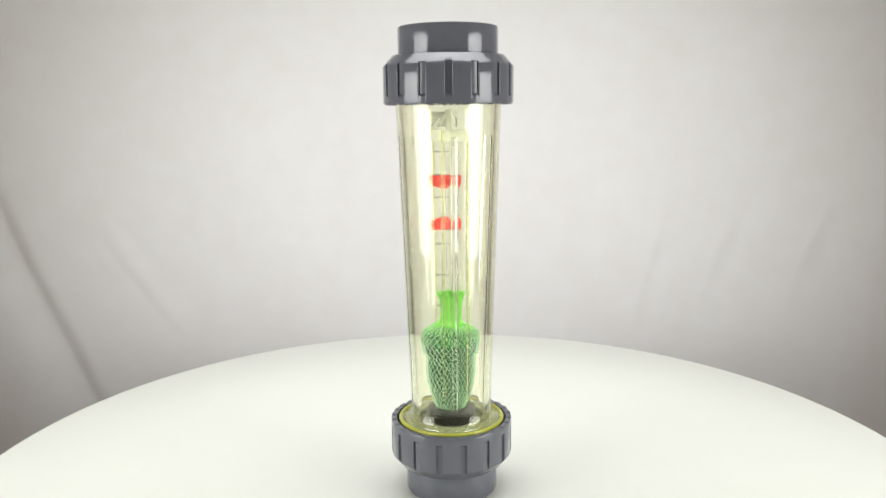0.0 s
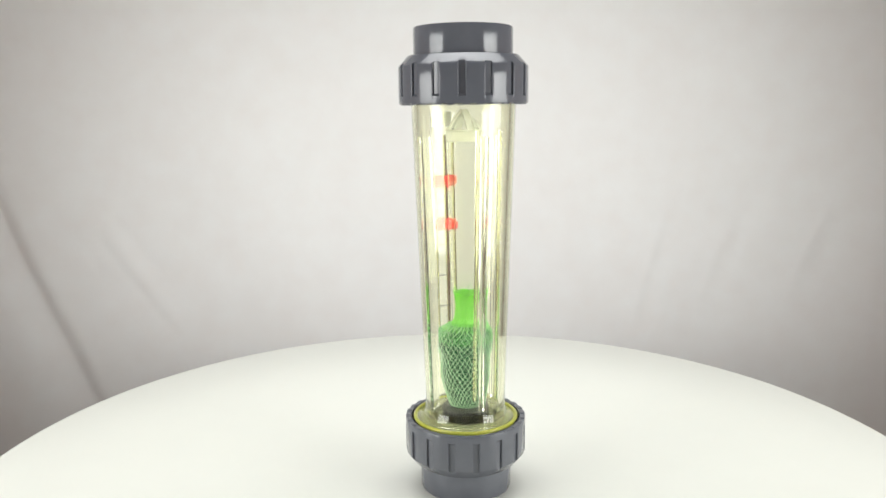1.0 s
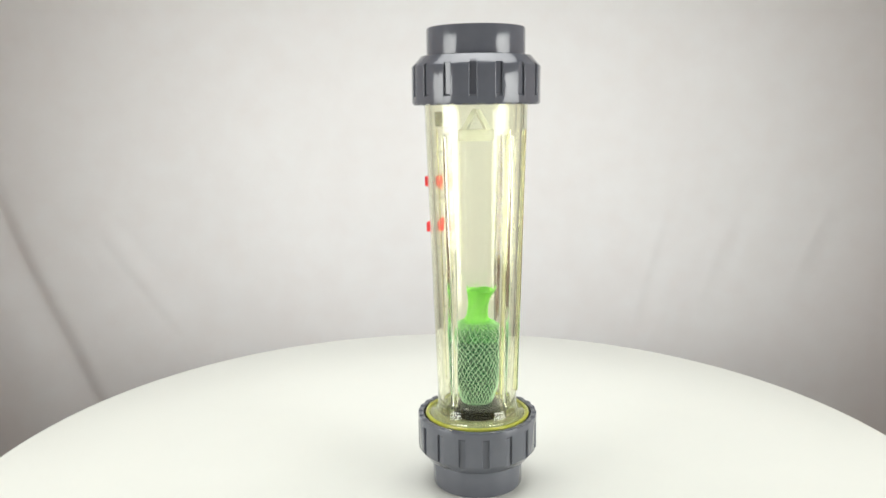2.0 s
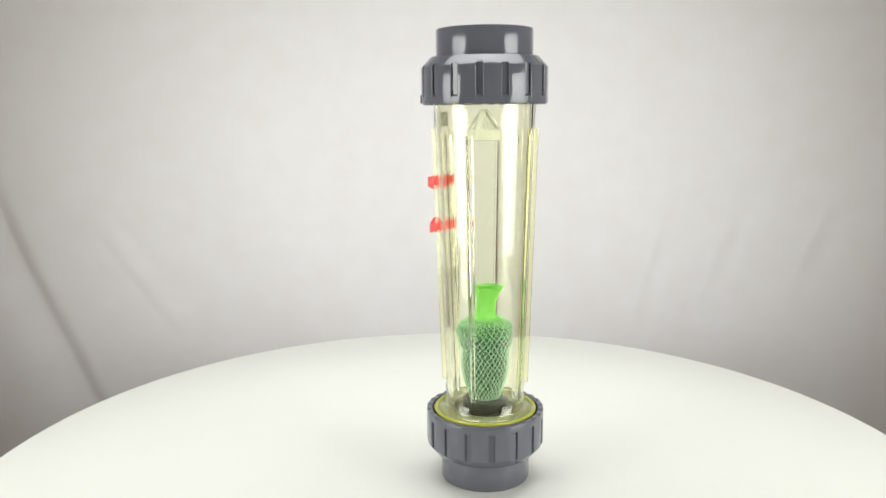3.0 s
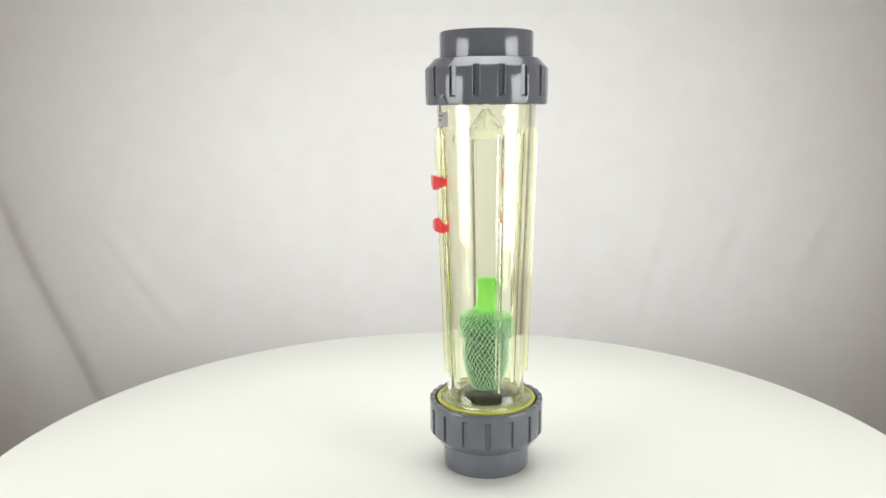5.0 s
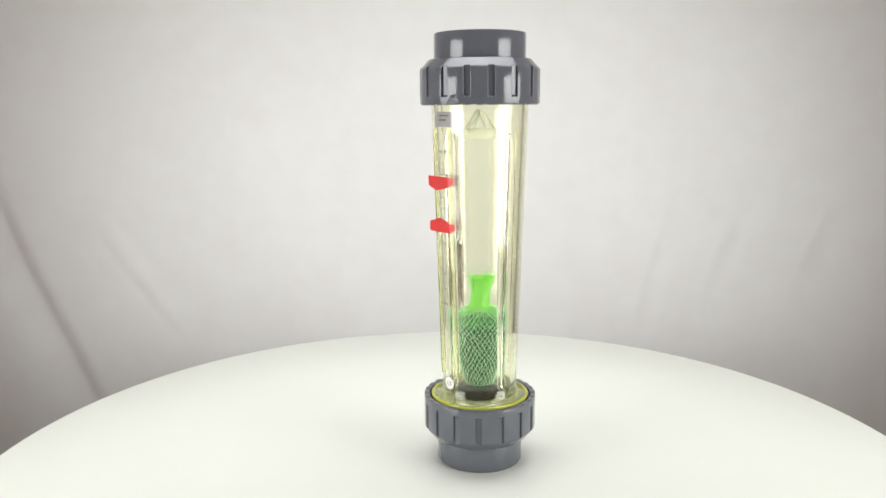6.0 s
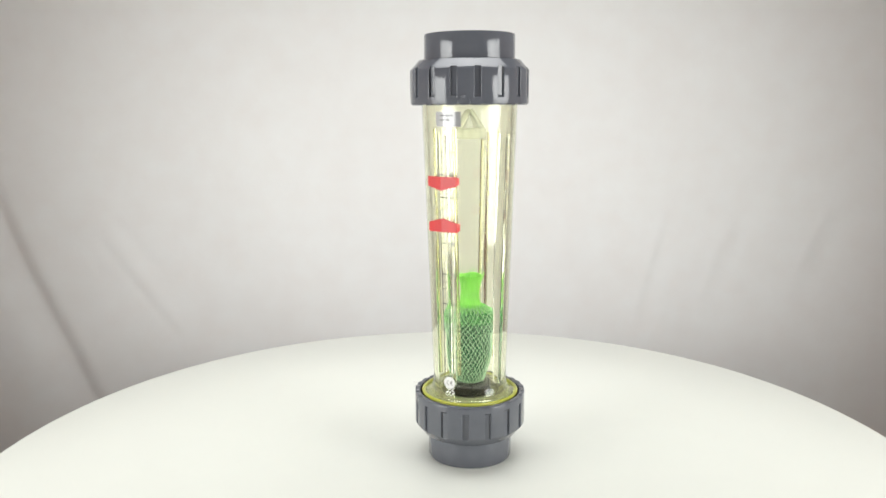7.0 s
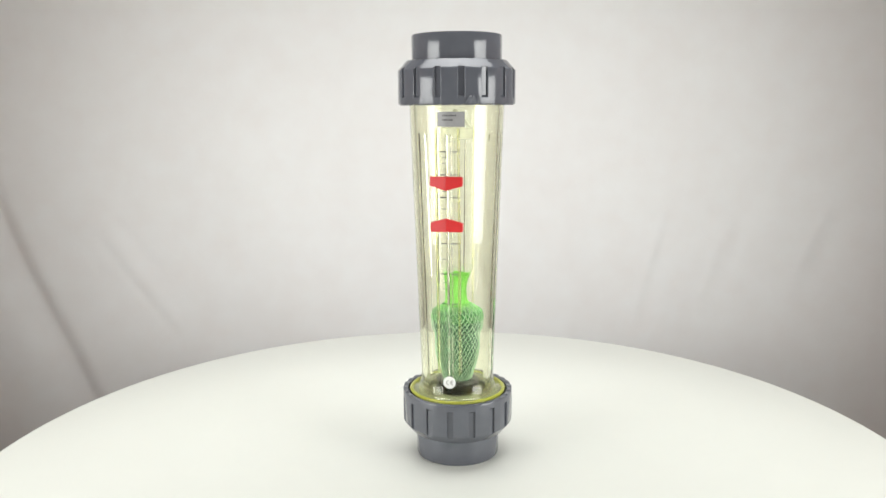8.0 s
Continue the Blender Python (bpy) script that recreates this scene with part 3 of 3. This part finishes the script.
def build_scuff(nut):
    """A rough gate mark left by moulding: a low half-round boss with a torn face, low on the upper nut."""
    bm = bmesh.new()
    a0, r, wide, high = 122.2, 0.0571, 0.0064, 0.0078
    rings = []
    for i in range(11):
        q = i / 10
        ring = []
        for k in range(29):
            a = math.pi * k / 28
            rough = noise.noise((q * 6 * math.cos(a), q * 6 * math.sin(a), 4.0))
            lift = (0.0011 if q < 0.95 else -0.0003) * (0.55 + 0.45 * q) + (0.0006 * rough if q < 0.95 else 0)
            edge = 1 + 0.06 * noise.noise((3 * math.cos(a), 3 * math.sin(a), 9.0))
            ring.append(bm.verts.new(polar(r + lift, a0 + math.degrees(q * edge * math.cos(a) * wide / r), 0.3592 + high * q * edge * math.sin(a))))
        rings.append(ring)
    for p, q in zip(rings[1:], rings[2:]):
        for k in range(28):
            bm.faces.new((p[k], p[k + 1], q[k + 1], q[k]))
    for k in range(28):
        bm.faces.new((rings[0][0], rings[1][k], rings[1][k + 1]))
    bmesh.ops.delete(bm, geom=[v for v in bm.verts if not v.link_faces], context="VERTS")
    part("gate_mark", bm, PVC, nut, "rough half-round moulding mark", smooth=20)


def build_meter():
    meter = tagged(new("flow_meter"), "clear tapered plastic flow meter with grey union nuts, on the turntable", "flow meter")
    build_socket(meter, 0.0, 0.0340, 0.04265, "grey plastic pipe socket standing on the turntable")
    build_nut(meter, 0.0275, 0.0690, 0.0564, True, -102.1, 0.0513)
    upper = build_nut(meter, 0.3582, 0.3997, 0.0571, False, -90.3, 0.0492)
    build_socket(meter, 0.3800, Z_TOP, 0.0436, "grey plastic pipe socket at the head")
    build_scuff(upper)
    tube = build_tube(meter)
    for k in (0, 2):
        for side in (-1, 1):
            build_rail(tube, FACE + 90 * k, side)
    build_marker(meter, 0.2788, 0.2920, True)
    build_marker(meter, 0.2396, 0.2526, False)
    build_scale(tube)
    build_label(tube)
    build_ce_sticker(tube)
    build_lower_stop(meter)
    build_flange_ring(meter)
    build_upper_stop(meter)
    build_float(meter)
    # a hair of burr on the lower nut
    bm = bmesh.new()
    burr = 20.0
    tube_along(bm, [polar(0.0560, burr, 0.0690), polar(0.0585, burr + 1, 0.0712), polar(0.0605, burr + 4, 0.0708), polar(0.0622, burr + 2, 0.0700)], 0.00035, 5)
    part("burr", bm, WHITE, meter)
    return meter


def meter_pose(t):
    a = SPEED * t
    at = AXIS + polar(REACH, START + a, 0)
    lean_x, lean_y = -0.00210, -0.00281
    c, s = math.cos(radians(START)), math.sin(radians(START))
    lx, ly = c * lean_x - s * lean_y, s * lean_x + c * lean_y
    tilt = Matrix.Rotation(-ly, 4, "X") @ Matrix.Rotation(lx, 4, "Y")
    return Matrix.Translation(at) @ Matrix.Rotation(radians(a), 4, "Z") @ tilt


build_room()
build_backdrop()
build_support_table()
turntable = build_turntable()
flow_meter = build_meter()


def motions():
    times = [0.5 * k for k in range(17)]
    walk(turntable, [(t, Matrix.Translation(AXIS) @ pose(0, 0, 0, 0, 0, SPEED * t)) for t in times])
    walk(flow_meter, [(t, meter_pose(t)) for t in times])


motions()
